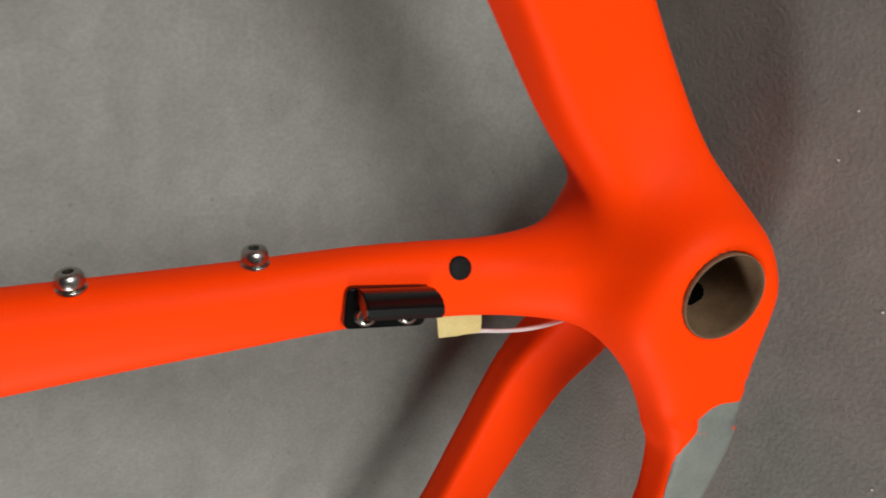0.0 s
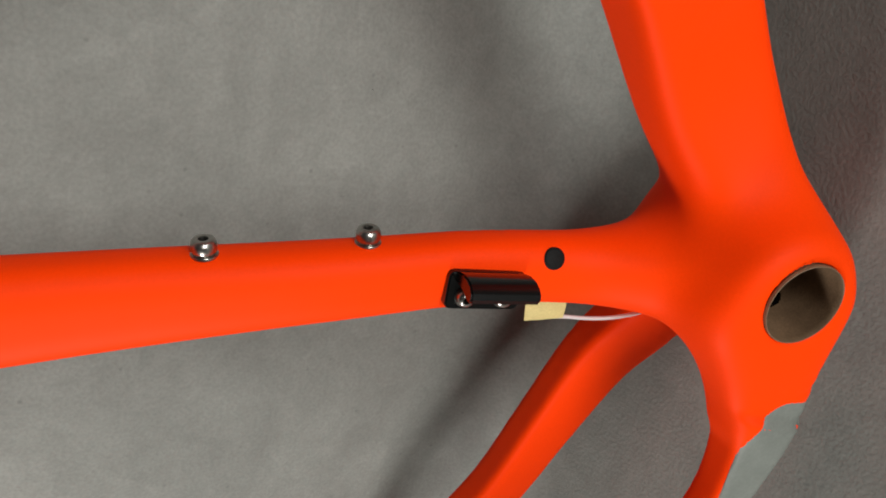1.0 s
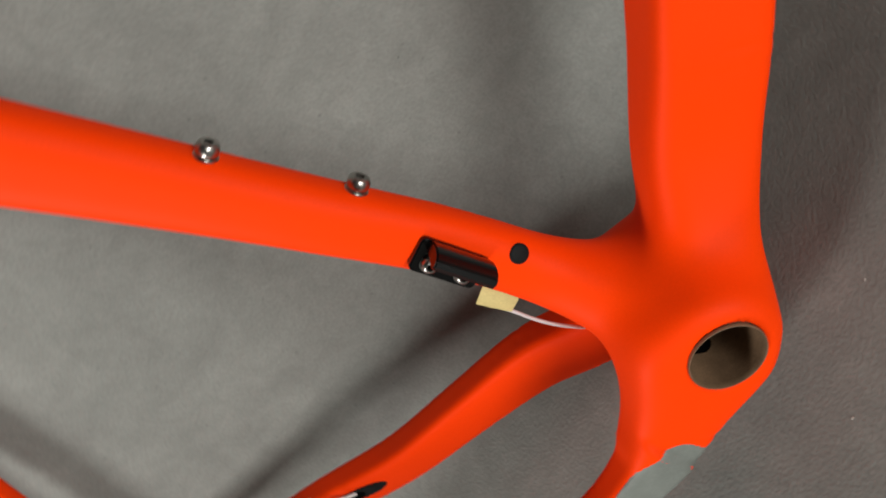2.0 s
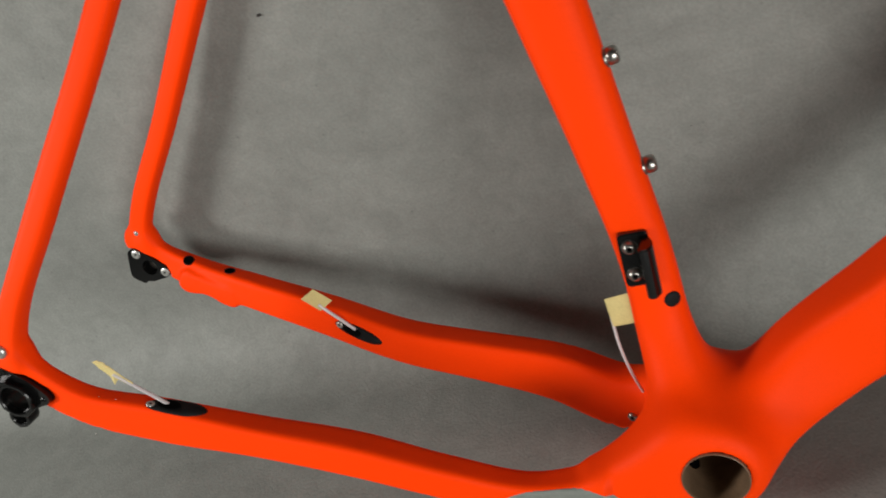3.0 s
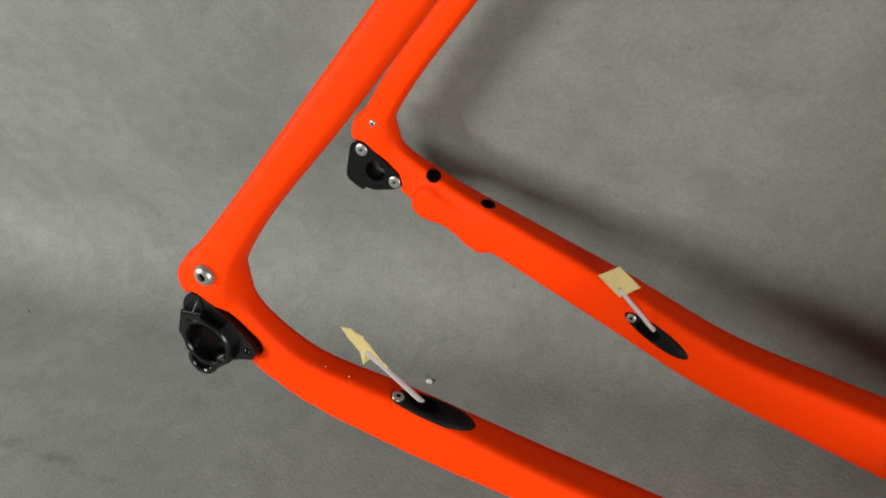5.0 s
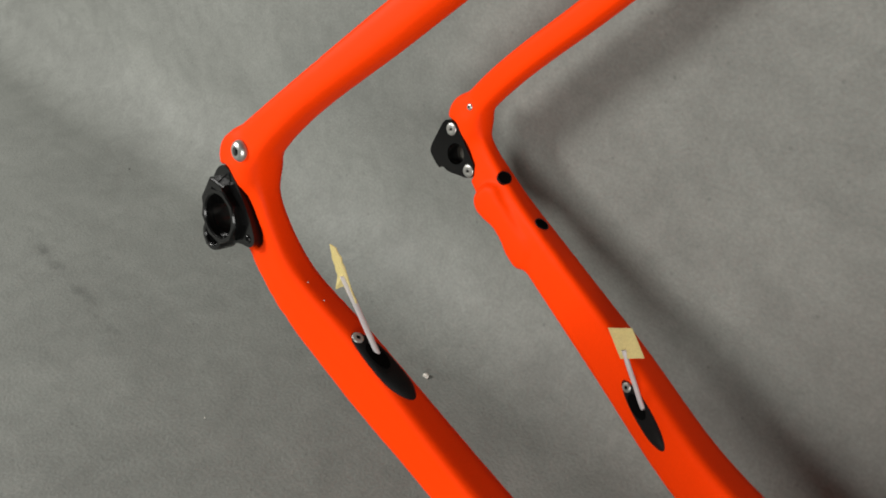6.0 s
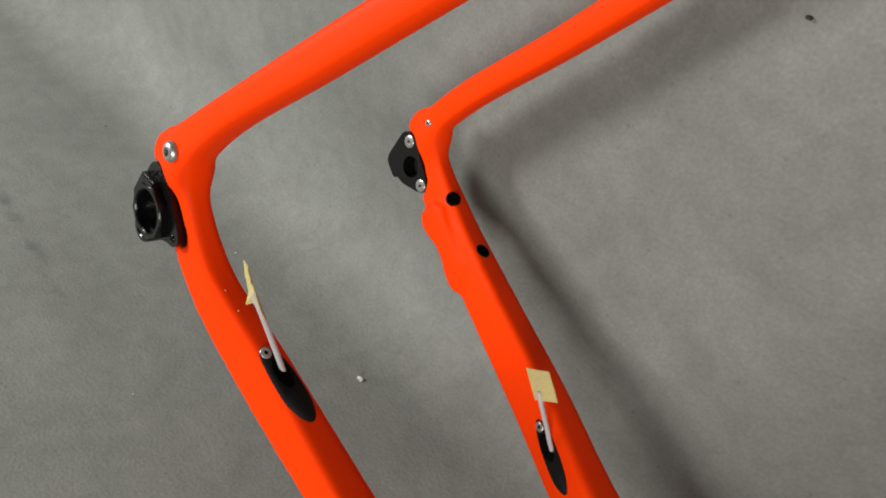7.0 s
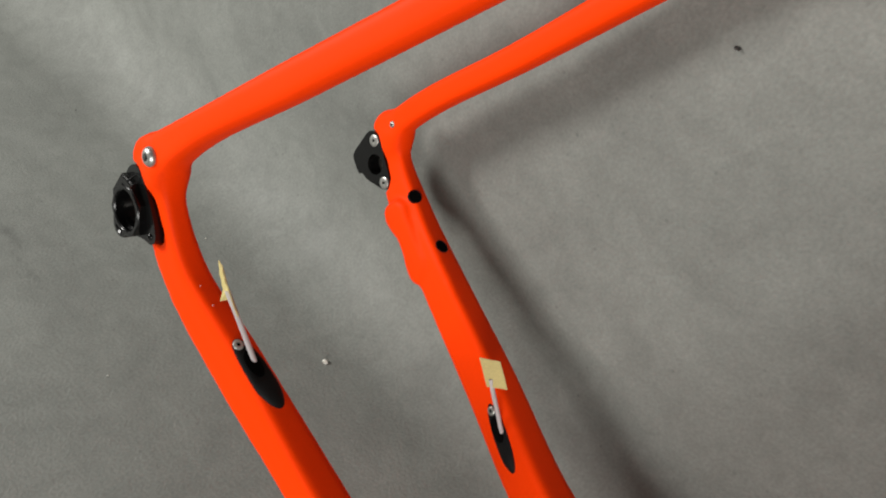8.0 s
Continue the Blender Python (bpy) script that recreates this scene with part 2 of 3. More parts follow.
def loft(rows, per=6, lean=0.0, margin=0.022):
    """The distance to a tube through rows of (x, y, z, half depth, half width, squareness)."""
    rows = smooth_line(rows, per)
    out = np.full(SHAPE, FAR, np.float32)
    near = np.full(SHAPE, 1e9, np.float32)
    for i, (a, b) in enumerate(zip(rows, rows[1:])):
        p, q = a[:3], b[:3]
        size = max(a[3], a[4], b[3], b[4]) + margin
        s, X, Y, Z = window(np.minimum(p, q) - size, np.maximum(p, q) + size)
        d = q - p
        length = np.linalg.norm(d)
        T = d / length
        A = np.cross((0, 0, 1.0), T)
        A /= np.linalg.norm(A)
        B = np.cross(T, A)
        x, y, z = X - p[0], Y - p[1], Z - p[2]
        along = (x * T[0] + y * T[1] + z * T[2]) / length
        t = np.clip(along, 0, 1)
        over = np.abs(along - t) * length
        u, v = x * A[0] + y * A[1] + z * A[2], x * B[0] + y * B[1] + z * B[2]
        ra, rb, e = (a[k] + (b[k] - a[k]) * t for k in (3, 4, 5))
        norm = (np.abs(u / ra) ** e + np.abs(v / rb) ** e) ** (1 / e) + 1e-6
        r = np.sqrt(u * u + v * v)
        dist = r * (1 - 1 / norm)
        dist = np.where(norm < 0.35, -np.minimum(ra, rb) * (1 - norm), dist)
        first, last = i == 0, i == len(rows) - 2
        dist = np.where(over > 0, np.sqrt(np.maximum(dist, 0) ** 2 + over ** 2) + np.minimum(dist, 0) * (over < 1e-9), dist)
        gap = over + 0.2 * r
        better = gap < near[s]
        near[s] = np.where(better, gap, near[s])
        out[s] = np.where(better, dist, out[s])
    return out


def drum(centre, radius, half, axis=2, edge=0.004):
    s, X, Y, Z = window(np.array(centre) - 0.09, np.array(centre) + 0.09)
    out = np.full(SHAPE, FAR, np.float32)
    c = [X - centre[0], Y - centre[1], Z - centre[2]]
    h = np.abs(c.pop(axis)) - half + edge
    r = np.sqrt(c[0] ** 2 + c[1] ** 2) - radius + edge
    out[s] = np.minimum(np.maximum(h, r), 0) + np.sqrt(np.maximum(h, 0) ** 2 + np.maximum(r, 0) ** 2) - edge
    return out


def blend(a, b, k):
    h = np.maximum(k - np.abs(a - b), 0) / k
    return np.minimum(a, b) - h * h * k * 0.25


def carve(a, b, k=0.003):
    return -blend(-a, b, k)


# rows: x, y, z, half depth, half width, squareness of the section
RIGHT_CHAINSTAY = [(-0.4003, 0.0786, 0.0739, 0.0098, 0.0073, 2.8), (-0.3952, 0.0654, 0.0732, 0.0115, 0.0061, 6.4), (-0.3714, 0.0428, 0.0704, 0.0114, 0.0067, 6.9),
                   (-0.3225, 0.0263, 0.0646, 0.0131, 0.0077, 7.4), (-0.2624, 0.0115, 0.0583, 0.0107, 0.0093, 7.4), (-0.1995, -0.0008, 0.0561, 0.0111, 0.0102, 7.4),
                   (-0.1480, -0.0156, 0.0542, 0.0108, 0.0094, 6.9), (-0.0963, -0.0290, 0.0486, 0.0111, 0.0093, 6.4), (-0.0506, -0.0266, 0.0433, 0.0185, 0.0133, 4.0),
                   (-0.0121, -0.0073, 0.0431, 0.0237, 0.0146, 3.5)]
LEFT_CHAINSTAY = [(-0.4066, 0.0784, -0.0785, 0.0085, 0.0050, 3.0), (-0.3991, 0.0675, -0.0788, 0.0101, 0.0052, 5.9), (-0.3711, 0.0516, -0.0774, 0.0117, 0.0069, 6.9),
                  (-0.3222, 0.0389, -0.0704, 0.0118, 0.0086, 7.5), (-0.2626, 0.0202, -0.0667, 0.0134, 0.0096, 7.5), (-0.2025, 0.0035, -0.0588, 0.0135, 0.0110, 7.5),
                  (-0.1480, -0.0039, -0.0535, 0.0151, 0.0114, 7.1), (-0.0935, -0.0114, -0.0471, 0.0179, 0.0119, 6.7), (-0.0475, -0.0217, -0.0366, 0.0210, 0.0136, 4.1),
                  (-0.0058, -0.0157, -0.0333, 0.0262, 0.0134, 3.6)]
RIGHT_SEATSTAY = [(-0.4024, 0.0848, 0.0740, 0.0103, 0.0073, 3.8), (-0.3872, 0.1070, 0.0765, 0.0077, 0.0073, 4.5), (-0.3428, 0.1684, 0.0745, 0.0074, 0.0064, 4.6),
                  (-0.2928, 0.2419, 0.0645, 0.0070, 0.0058, 4.5), (-0.2131, 0.3691, 0.0436, 0.0074, 0.0070, 4.3), (-0.1501, 0.4655, 0.0179, 0.0095, 0.0091, 3.7)]
LEFT_SEATSTAY = [(-0.4106, 0.0826, -0.0789, 0.0081, 0.0055, 3.8), (-0.3953, 0.1087, -0.0735, 0.0075, 0.0069, 4.4), (-0.3502, 0.1736, -0.0649, 0.0071, 0.0072, 4.7),
                 (-0.3017, 0.2480, -0.0567, 0.0077, 0.0075, 4.7), (-0.2172, 0.3717, -0.0389, 0.0086, 0.0082, 4.4), (-0.1505, 0.4655, -0.0165, 0.0102, 0.0110, 3.8)]
SEAT_TUBE = [(-0.0086, -0.0020, 0.0100, 0.0191, 0.0347, 2.9), (-0.0162, 0.0268, 0.0061, 0.0181, 0.0247, 2.8), (-0.0246, 0.0564, 0.0012, 0.0160, 0.0151, 2.7),
             (-0.0324, 0.0964, 0.0009, 0.0147, 0.0114, 3.2), (-0.0519, 0.1628, -0.0001, 0.0155, 0.0123, 2.9), (-0.0733, 0.2296, -0.0029, 0.0180, 0.0128, 2.9),
             (-0.1100, 0.3497, -0.0014, 0.0219, 0.0151, 3.4), (-0.1543, 0.4896, -0.0010, 0.0230, 0.0161, 3.5)]
DOWN_TUBE = [(0.0049, -0.0098, 0.0125, 0.0280, 0.0375, 2.0), (0.0291, 0.0115, 0.0062, 0.0240, 0.0240, 3.0), (0.0563, 0.0389, -0.0010, 0.0254, 0.0199, 4.8),
             (0.0925, 0.0749, -0.0003, 0.0245, 0.0204, 5.7), (0.2051, 0.2015, -0.0002, 0.0239, 0.0227, 6.5), (0.4623, 0.4775, -0.0002, 0.0254, 0.0229, 5.8)]
LOFTS = {
    "seat_tube": (loft(SEAT_TUBE), 0.014),
    "down_tube": (loft(DOWN_TUBE), 0.028),
    "top_tube": (loft([(-0.145, 0.465, 0, 0.017, 0.016, 2.6), (0.1, 0.51, 0, 0.017, 0.018, 2.8), (0.42, 0.565, 0, 0.02, 0.02, 2.6)]), 0.02),
    "head_tube": (loft([(0.475, 0.44, 0, 0.026, 0.026, 2.0), (0.43, 0.578, 0, 0.022, 0.022, 2.0)]), 0.02),
    "bottom_bracket_shell": (drum((0.0002, -0.0030, 0.0180), 0.0268, 0.0400, 2, 0.005), 0.020),
    "chainstay": (loft(RIGHT_CHAINSTAY), 0.034),
    "chainstay.left": (loft(LEFT_CHAINSTAY), 0.022),
    "seatstay": (loft(RIGHT_SEATSTAY), 0.012),
    "seatstay.left": (loft(LEFT_SEATSTAY), 0.012),
}
field = np.full(SHAPE, FAR, np.float32)
owner = np.zeros(SHAPE, np.int8)
closest = np.full(SHAPE, 1e3, np.float32)
for index, (distance, k) in enumerate(LOFTS.values()):
    field = blend(field, distance, k)
    mine = distance < closest
    owner[mine] = index
    closest[mine] = distance[mine]
# the web between the seat tube's foot and the right chainstay
field = blend(field, loft([(-0.010, 0.016, 0.030, 0.0125, 0.016, 2.5), (-0.035, -0.004, 0.034, 0.0108, 0.015, 2.5), (-0.060, -0.0225, 0.040, 0.0105, 0.0125, 3)]), 0.012)
# rounded lobes of the two dropouts, and the brake pad under the left stay
field = blend(field, drum((-0.4054, 0.0782, 0.0746), 0.0124, 0.0068, 2, 0.003), 0.005)
field = blend(field, drum((-0.4106, 0.0785, -0.0793), 0.0124, 0.0060, 2, 0.003), 0.006)
PAD = [(-0.3790, 0.0505, -0.0748, 0.0062, 0.0077, 7), (-0.3760, 0.0490, -0.0745, 0.0097, 0.0077, 7), (-0.3685, 0.0465, -0.0737, 0.0094, 0.0077, 7), (-0.3610, 0.0450, -0.0730, 0.0079, 0.0077, 7),
       (-0.3500, 0.0407, -0.0720, 0.0077, 0.0077, 7), (-0.3405, 0.0367, -0.0710, 0.0094, 0.0077, 7), (-0.3360, 0.0360, -0.0706, 0.0090, 0.0077, 7), (-0.3335, 0.0365, -0.0704, 0.0062, 0.0077, 7)]
field = blend(field, loft(PAD), 0.0025)
# the flat face round the bore
near_bore = AXIS[0] > -0.055
field[near_bore] = -blend(-field[near_bore], 0.0562 - AXIS[2][None, None, :], 0.010)
# soften the creases a little, and more where the tubes flow together round the bottom bracket
def softened(f, rounds):
    for _ in range(rounds):
        for axis in range(3):
            f = (2 * f + np.roll(f, 1, axis) + np.roll(f, -1, axis)) / 4
    return f


field = softened(field, 1)
s, X, Y, Z = window((-0.09, -0.08, -0.09), (0.12, 0.15, 0.09))
share = np.clip((0.095 - np.sqrt((X - 0.015) ** 2 + (Y - 0.03) ** 2)) / 0.045, 0, 1)
field[s] += share * (softened(field[s].copy(), 14) - field[s])
BORE, BORE_AT = 0.0175, (0.0006, -0.0045, 0.0)
field = carve(field, drum((BORE_AT[0], BORE_AT[1], 0.049), BORE, 0.0665), 0.0012)
field = carve(field, drum((-0.4067, 0.0575, -0.0785), 0.0088, 0.012), 0.001)
field = carve(field, drum((-0.4040, 0.0505, 0.0740), 0.0128, 0.013), 0.001)
# the sunk bed of the derailleur hanger
HANGER_SHIFT = Vector((-0.0026, -0.0025, -0.0042))
HANGER = [(-0.4095, 0.0745), (-0.4040, 0.0752), (-0.3960, 0.0712), (-0.3874, 0.0650), (-0.3800, 0.0570), (-0.3790, 0.0530), (-0.3812, 0.0500), (-0.3870, 0.0480), (-0.3960, 0.0440), (-0.4080, 0.0440), (-0.4130, 0.0540), (-0.4130, 0.0680)]
HANGER = [(x + HANGER_SHIFT.x, y + HANGER_SHIFT.y) for x, y in HANGER]


def plate_field(outline, grow, z0, z1):
    """The distance to an upright plate of that outline."""
    out = np.full(SHAPE, FAR, np.float32)
    xs, ys = [p[0] for p in outline], [p[1] for p in outline]
    s, X, Y, Z = window((min(xs) - 0.01, min(ys) - 0.01, z0 - 0.01), (max(xs) + 0.01, max(ys) + 0.01, z1 + 0.01))
    near, inside = np.full(np.broadcast(X, Y).shape, 1.0), np.zeros(np.broadcast(X, Y).shape, bool)
    for (ax, ay), (bx, by) in zip(outline, outline[1:] + outline[:1]):
        k = np.clip(((X - ax) * (bx - ax) + (Y - ay) * (by - ay)) / ((bx - ax) ** 2 + (by - ay) ** 2), 0, 1)
        near = np.minimum(near, np.hypot(X - ax - k * (bx - ax), Y - ay - k * (by - ay)))
        if by != ay:
            inside ^= ((ay > Y) != (by > Y)) & (X < (bx - ax) * (Y - ay) / (by - ay) + ax)
    flat = np.where(inside, -near, near) - grow
    out[s] = np.maximum(flat, np.maximum(z0 - Z, Z - z1))
    return out


field = carve(field, plate_field(HANGER, 0.0006, 0.0728, 0.100), 0.002)
# the sunk bed of the left axle insert
INSERT = [(-0.4192, 0.0728), (-0.4130, 0.0730), (-0.4020, 0.0652), (-0.3925, 0.0582), (-0.3906, 0.0522), (-0.3945, 0.0490), (-0.4000, 0.0474), (-0.4070, 0.0455), (-0.4128, 0.0458), (-0.4146, 0.0440), (-0.4200, 0.0462), (-0.4250, 0.0507), (-0.4238, 0.0620), (-0.4222, 0.0700)]
field = carve(field, plate_field(INSERT, 0.0007, -0.0775, -0.0500), 0.002)


def sample(f, p):
    """The field at points, between its grid values."""
    g = (p - LOW) / STEP
    i = np.clip(np.floor(g).astype(int), 0, SHAPE - 2)
    t = np.clip(g - i, 0, 1)
    out = 0
    for dx in (0, 1):
        for dy in (0, 1):
            for dz in (0, 1):
                w = (t[:, 0] if dx else 1 - t[:, 0]) * (t[:, 1] if dy else 1 - t[:, 1]) * (t[:, 2] if dz else 1 - t[:, 2])
                out = out + w * f[i[:, 0] + dx, i[:, 1] + dy, i[:, 2] + dz]
    return out


def slope(f, p, h=STEP):
    g = np.stack([sample(f, p + h * e) - sample(f, p - h * e) for e in np.eye(3)], 1)
    return g / (np.linalg.norm(g, axis=1, keepdims=True) + 1e-12)


def skin(f):
    """The zero surface of a field, as points and four-sided faces."""
    n = np.array(f.shape)
    inside = f < 0
    count = np.zeros(n - 1, np.int8)
    corners = [(a, b, c) for a in (0, 1) for b in (0, 1) for c in (0, 1)]
    for a, b, c in corners:
        count += inside[a:n[0] - 1 + a, b:n[1] - 1 + b, c:n[2] - 1 + c]
    cells = np.argwhere((count > 0) & (count < 8))
    number = np.full(n - 1, -1, np.int64)
    number[tuple(cells.T)] = np.arange(len(cells))
    total, hits = np.zeros((len(cells), 3)), np.zeros(len(cells))
    for a in corners:
        for k in range(3):
            if a[k] == 0:
                b = list(a)
                b[k] = 1
                va, vb = f[tuple((cells + a).T)], f[tuple((cells + b).T)]
                cut = (va < 0) != (vb < 0)
                t = np.where(cut, va / np.where(cut, va - vb, 1), 0)
                spot = np.array(a, float)[None] + t[:, None] * np.eye(3)[k]
                total += np.where(cut[:, None], spot, 0)
                hits += cut
    points = LOW + STEP * (cells + total / hits[:, None])
    faces = []
    for k in range(3):
        i, j = [(1, 2), (2, 0), (0, 1)][k]
        lo = [slice(None)] * 3
        hi = [slice(None)] * 3
        lo[k], hi[k] = slice(0, -1), slice(1, None)
        e = np.argwhere(inside[tuple(lo)] != inside[tuple(hi)])
        e = e[(e[:, i] > 0) & (e[:, j] > 0) & (e[:, i] < n[i] - 1) & (e[:, j] < n[j] - 1)]
        ei, ej = np.eye(3, dtype=int)[i], np.eye(3, dtype=int)[j]
        quad = np.stack([number[tuple((e - ei * u - ej * v).T)] for u, v in ((1, 1), (0, 1), (0, 0), (1, 0))], 1)
        flip = ~inside[tuple(e.T)]
        quad[flip] = quad[flip][:, ::-1]
        faces.append(quad)
    return points, np.concatenate(faces)


points, faces = skin(field)
for _ in range(3):
    points = points - sample(field, points)[:, None] * slope(field, points) * 0.8
normals = slope(field, points)
middle = points[faces].mean(1)
cell = np.clip(np.round((middle - LOW) / STEP).astype(int), 0, SHAPE - 1)
owners = owner[tuple(cell.T)]

bicycle_frame = tagged(new("bicycle_frame"), "bare orange carbon road bicycle frame with black fittings, unassembled", "bicycle frame")
bicycle_frame.matrix_world = STAND
for index, name in enumerate(LOFTS):
    mine = faces[owners == index]
    used, back = np.unique(mine, return_inverse=True)
    me = mesh_of(name.split(".")[0], points[used].tolist(), back.reshape(-1, 4).tolist(), PAINT)
    me.normals_split_custom_set_from_vertices(normals[used].tolist())
    ob = new(name.split(".")[0], me)
    ob.parent = bicycle_frame


# ---------------------------------------------------------------- fittings on the frame
def on_skin(p, rounds=8):
    """The nearest place on the painted shell, and its outward normal."""
    q = np.array([p], float)
    for _ in range(rounds):
        q = q - sample(field, q)[:, None] * slope(field, q) * 0.9
    return Vector(q[0]), Vector(slope(field, q)[0])


def seat_at(place, normal, along=(1, 0, 0)):
    """A pose with z along the normal and x as near as can be to along."""
    z = Vector(normal).normalized()
    x = Vector(along)
    x = (x - z * x.dot(z)).normalized()
    m = Matrix((x, z.cross(x), z)).transposed().to_4x4()
    return Matrix.Translation(place) @ m


def hexagon(radius, z0, z1, m):
    return prism([(radius * math.cos(a), radius * math.sin(a)) for a in (math.pi / 3 * k for k in range(6))], z0, z1, 0, m)


def bolt(name, m, radius, height, label, parent, mat=None, washer=True, cap=False, socket=0.38):
    """A socket-head bolt with its washer, standing on the pose m."""
    r, h = radius, height
    if cap:
        shape = [(0, h * 0.5), (0.36 * r, h * 0.5), (0.40 * r, h * 0.97), (0.60 * r, h), (0.80 * r, h * 0.95), (0.94 * r, h * 0.82), (r, h * 0.60), (0.99 * r, h * 0.30), (0.92 * r, h * 0.16), (0.86 * r, h * 0.12), (0.86 * r, 0)]
    else:
        shape = [(0, h * 0.35), (0.36 * r, h * 0.35), (0.40 * r, h * 0.97), (0.55 * r, h * 0.96), (0.78 * r, h * 0.78), (0.94 * r, h * 0.45), (r, h * 0.12), (r, 0)]
    head = part(name, lathe(shape, 28, m), mat or STEEL, parent, label, edge=50)
    owner_part = head if parent == bicycle_frame else parent
    # a black hexagon stands for the shade in the socket
    part("hex_socket", hexagon(socket * r, h * 0.36, h * (0.52 if socket > 0.3 else 1.02), m), HOLE_SHADE, owner_part, "hexagonal socket, its shade painted near black")
    if washer:
        part("washer", lathe([(0.5 * r, -0.0006), (1.05 * r, -0.0006), (1.07 * r, 0.0001), (1.04 * r, 0.0004), (0.5 * r, 0.0004)], 28, m), STEEL, owner_part)
    return head


# bottle-cage bolts on the front of the seat tube
for p in ((-0.0455, 0.2117, 0), (-0.0300, 0.1540, 0)):
    front = Vector((0.957, 0.290, 0)).normalized()
    spot, normal = on_skin(Vector(p) - front * 0.004)
    bolt("bottle_bolt", seat_at(spot, front, (0, 0, 1)), 0.0048, 0.0064, "polished steel bottle-cage bolt", bicycle_frame, cap=True)

# front mech hanger: plate, hooked bar and two bolts
along, ahead = Vector((-0.152, 0.988, 0)).normalized(), Vector((0.988, 0.152, 0)).normalized()
outward = ahead.cross(along)
lean = radians(-5)
outward, ahead = outward * math.cos(lean) - ahead * math.sin(lean), ahead * math.cos(lean) + outward * math.sin(lean)
tilt = Matrix.Translation(Vector((-0.0377, 0.1064, 0.0131))) @ Matrix((along, -outward.cross(along) * -1, outward)).transposed().to_4x4()
rounded = []
for cx, cy, a0 in ((0.0131, 0.0054, 0), (-0.0131, 0.0054, 90), (-0.0131, -0.0054, 180), (0.0131, -0.0054, 270)):
    rounded += [(cx + 0.0026 * math.cos(radians(a0 + d)), cy + 0.0026 * math.sin(radians(a0 + d))) for d in (0, 30, 60, 90)]
TO_FRONT = 1 if (tilt.to_3x3() @ Vector((0, 1, 0))).dot(ahead) > 0 else -1
mech_plate = part("mech_hanger_plate", prism([(x, TO_FRONT * y) for x, y in rounded][::TO_FRONT], -0.0065, 0.0022, 0.0007, tilt), BLACK, bicycle_frame, "black anodised front mech hanger plate")
# the bar stands up along the front edge and curls over
section = [(0.0036, 0.0000), (0.0036, 0.0080), (0.0027, 0.0125), (0.0018, 0.0155), (0.0024, 0.0178), (0.0043, 0.0189), (0.0066, 0.0183), (0.0086, 0.0158), (0.0096, 0.0125), (0.0096, 0.0080), (0.0086, 0.0040), (0.0079, 0.0020), (0.0079, 0.0000)]
bar = prism(section, -0.0160, 0.0128, 0.0007, tilt @ Matrix(((0, 0, 1, 0), (TO_FRONT, 0, 0, 0), (0, 1, 0, 0), (0, 0, 0, 1))))
bmesh.ops.recalc_face_normals(bar, faces=bar.faces)
part("mech_hanger_bar", bar, BLACK, mech_plate, "curved black clamp bar")
for s in (0.0080, -0.0080):
    bolt("mech_bolt", tilt @ Matrix.Translation((s, TO_FRONT * -0.0026, 0.0020)), 0.0039, 0.0038, "bright button-head bolt", mech_plate)

# rubber plug in the seat tube
spot, normal = on_skin((-0.0195, 0.0803, 0.0120))
part("rubber_plug", lathe([(0, 0.0007), (0.0034, 0.0007), (0.0043, 0.0004), (0.0046, 0), (0.0046, -0.002)], 32, seat_at(spot, normal)), RUBBER, bicycle_frame, "round black rubber plug")

# small bolt behind the bottom bracket
spot, normal = on_skin((-0.0464, -0.0270, -0.0217))
bolt("small_bolt", seat_at(spot, normal), 0.0032, 0.0020, "small steel bolt", bicycle_frame, washer=False)


# the sleeve in the bottom bracket, open at one side
def sleeve(radius, hole, inside, reach):
    """A thin pipe wall, open round a hole, or the patch that lies behind the hole."""
    bm = bmesh.new()
    rings = []
    steps, levels = 168, 100
    for k in range(levels + 1):
        z = -0.017 + (0.0548 + 0.017) * k / levels
        rings.append([bm.verts.new((radius * math.cos(a), radius * math.sin(a), z)) for a in (2 * math.pi * i / steps for i in range(steps))])
    for a, b in zip(rings, rings[1:]):
        for i in range(steps):
            f = (a[i], b[i], b[(i + 1) % steps], a[(i + 1) % steps])
            c = sum((v.co for v in f), Vector()) / 4
            if ((c - hole).length < reach) == inside:
                bm.faces.new(f)
    for v in [v for v in bm.verts if not v.link_faces]:
        bm.verts.remove(v)
    bm.transform(Matrix.Translation(BORE_AT))
    return bm


CABLE_HOLE = Vector((-0.0132, -0.0112, 0.0262))
bb_sleeve = part("bearing_sleeve", sleeve(0.0170, CABLE_HOLE, False, 0.0074), SLEEVE, bicycle_frame, "bare brown-grey carbon bearing sleeve")
# near-black patch and end disc: painted shade behind the hole and down the bore
part("cable_opening", sleeve(0.01725, CABLE_HOLE, True, 0.0100), HOLE_SHADE, bb_sleeve, "cable opening, its shade painted near black")
part("bore_rim", lathe([(0.0170, 0.0530), (0.0170, 0.0558), (0.0172, 0.0561), (0.0175, 0.0560), (0.0177, 0.0548)], 64, Matrix.Translation(BORE_AT)), SLEEVE, bb_sleeve)
part("bore_end_shade", lathe([(0, 0), (0.0171, 0)], 48, Matrix.Translation((BORE_AT[0], BORE_AT[1], -0.0165))), HOLE_SHADE, bb_sleeve)


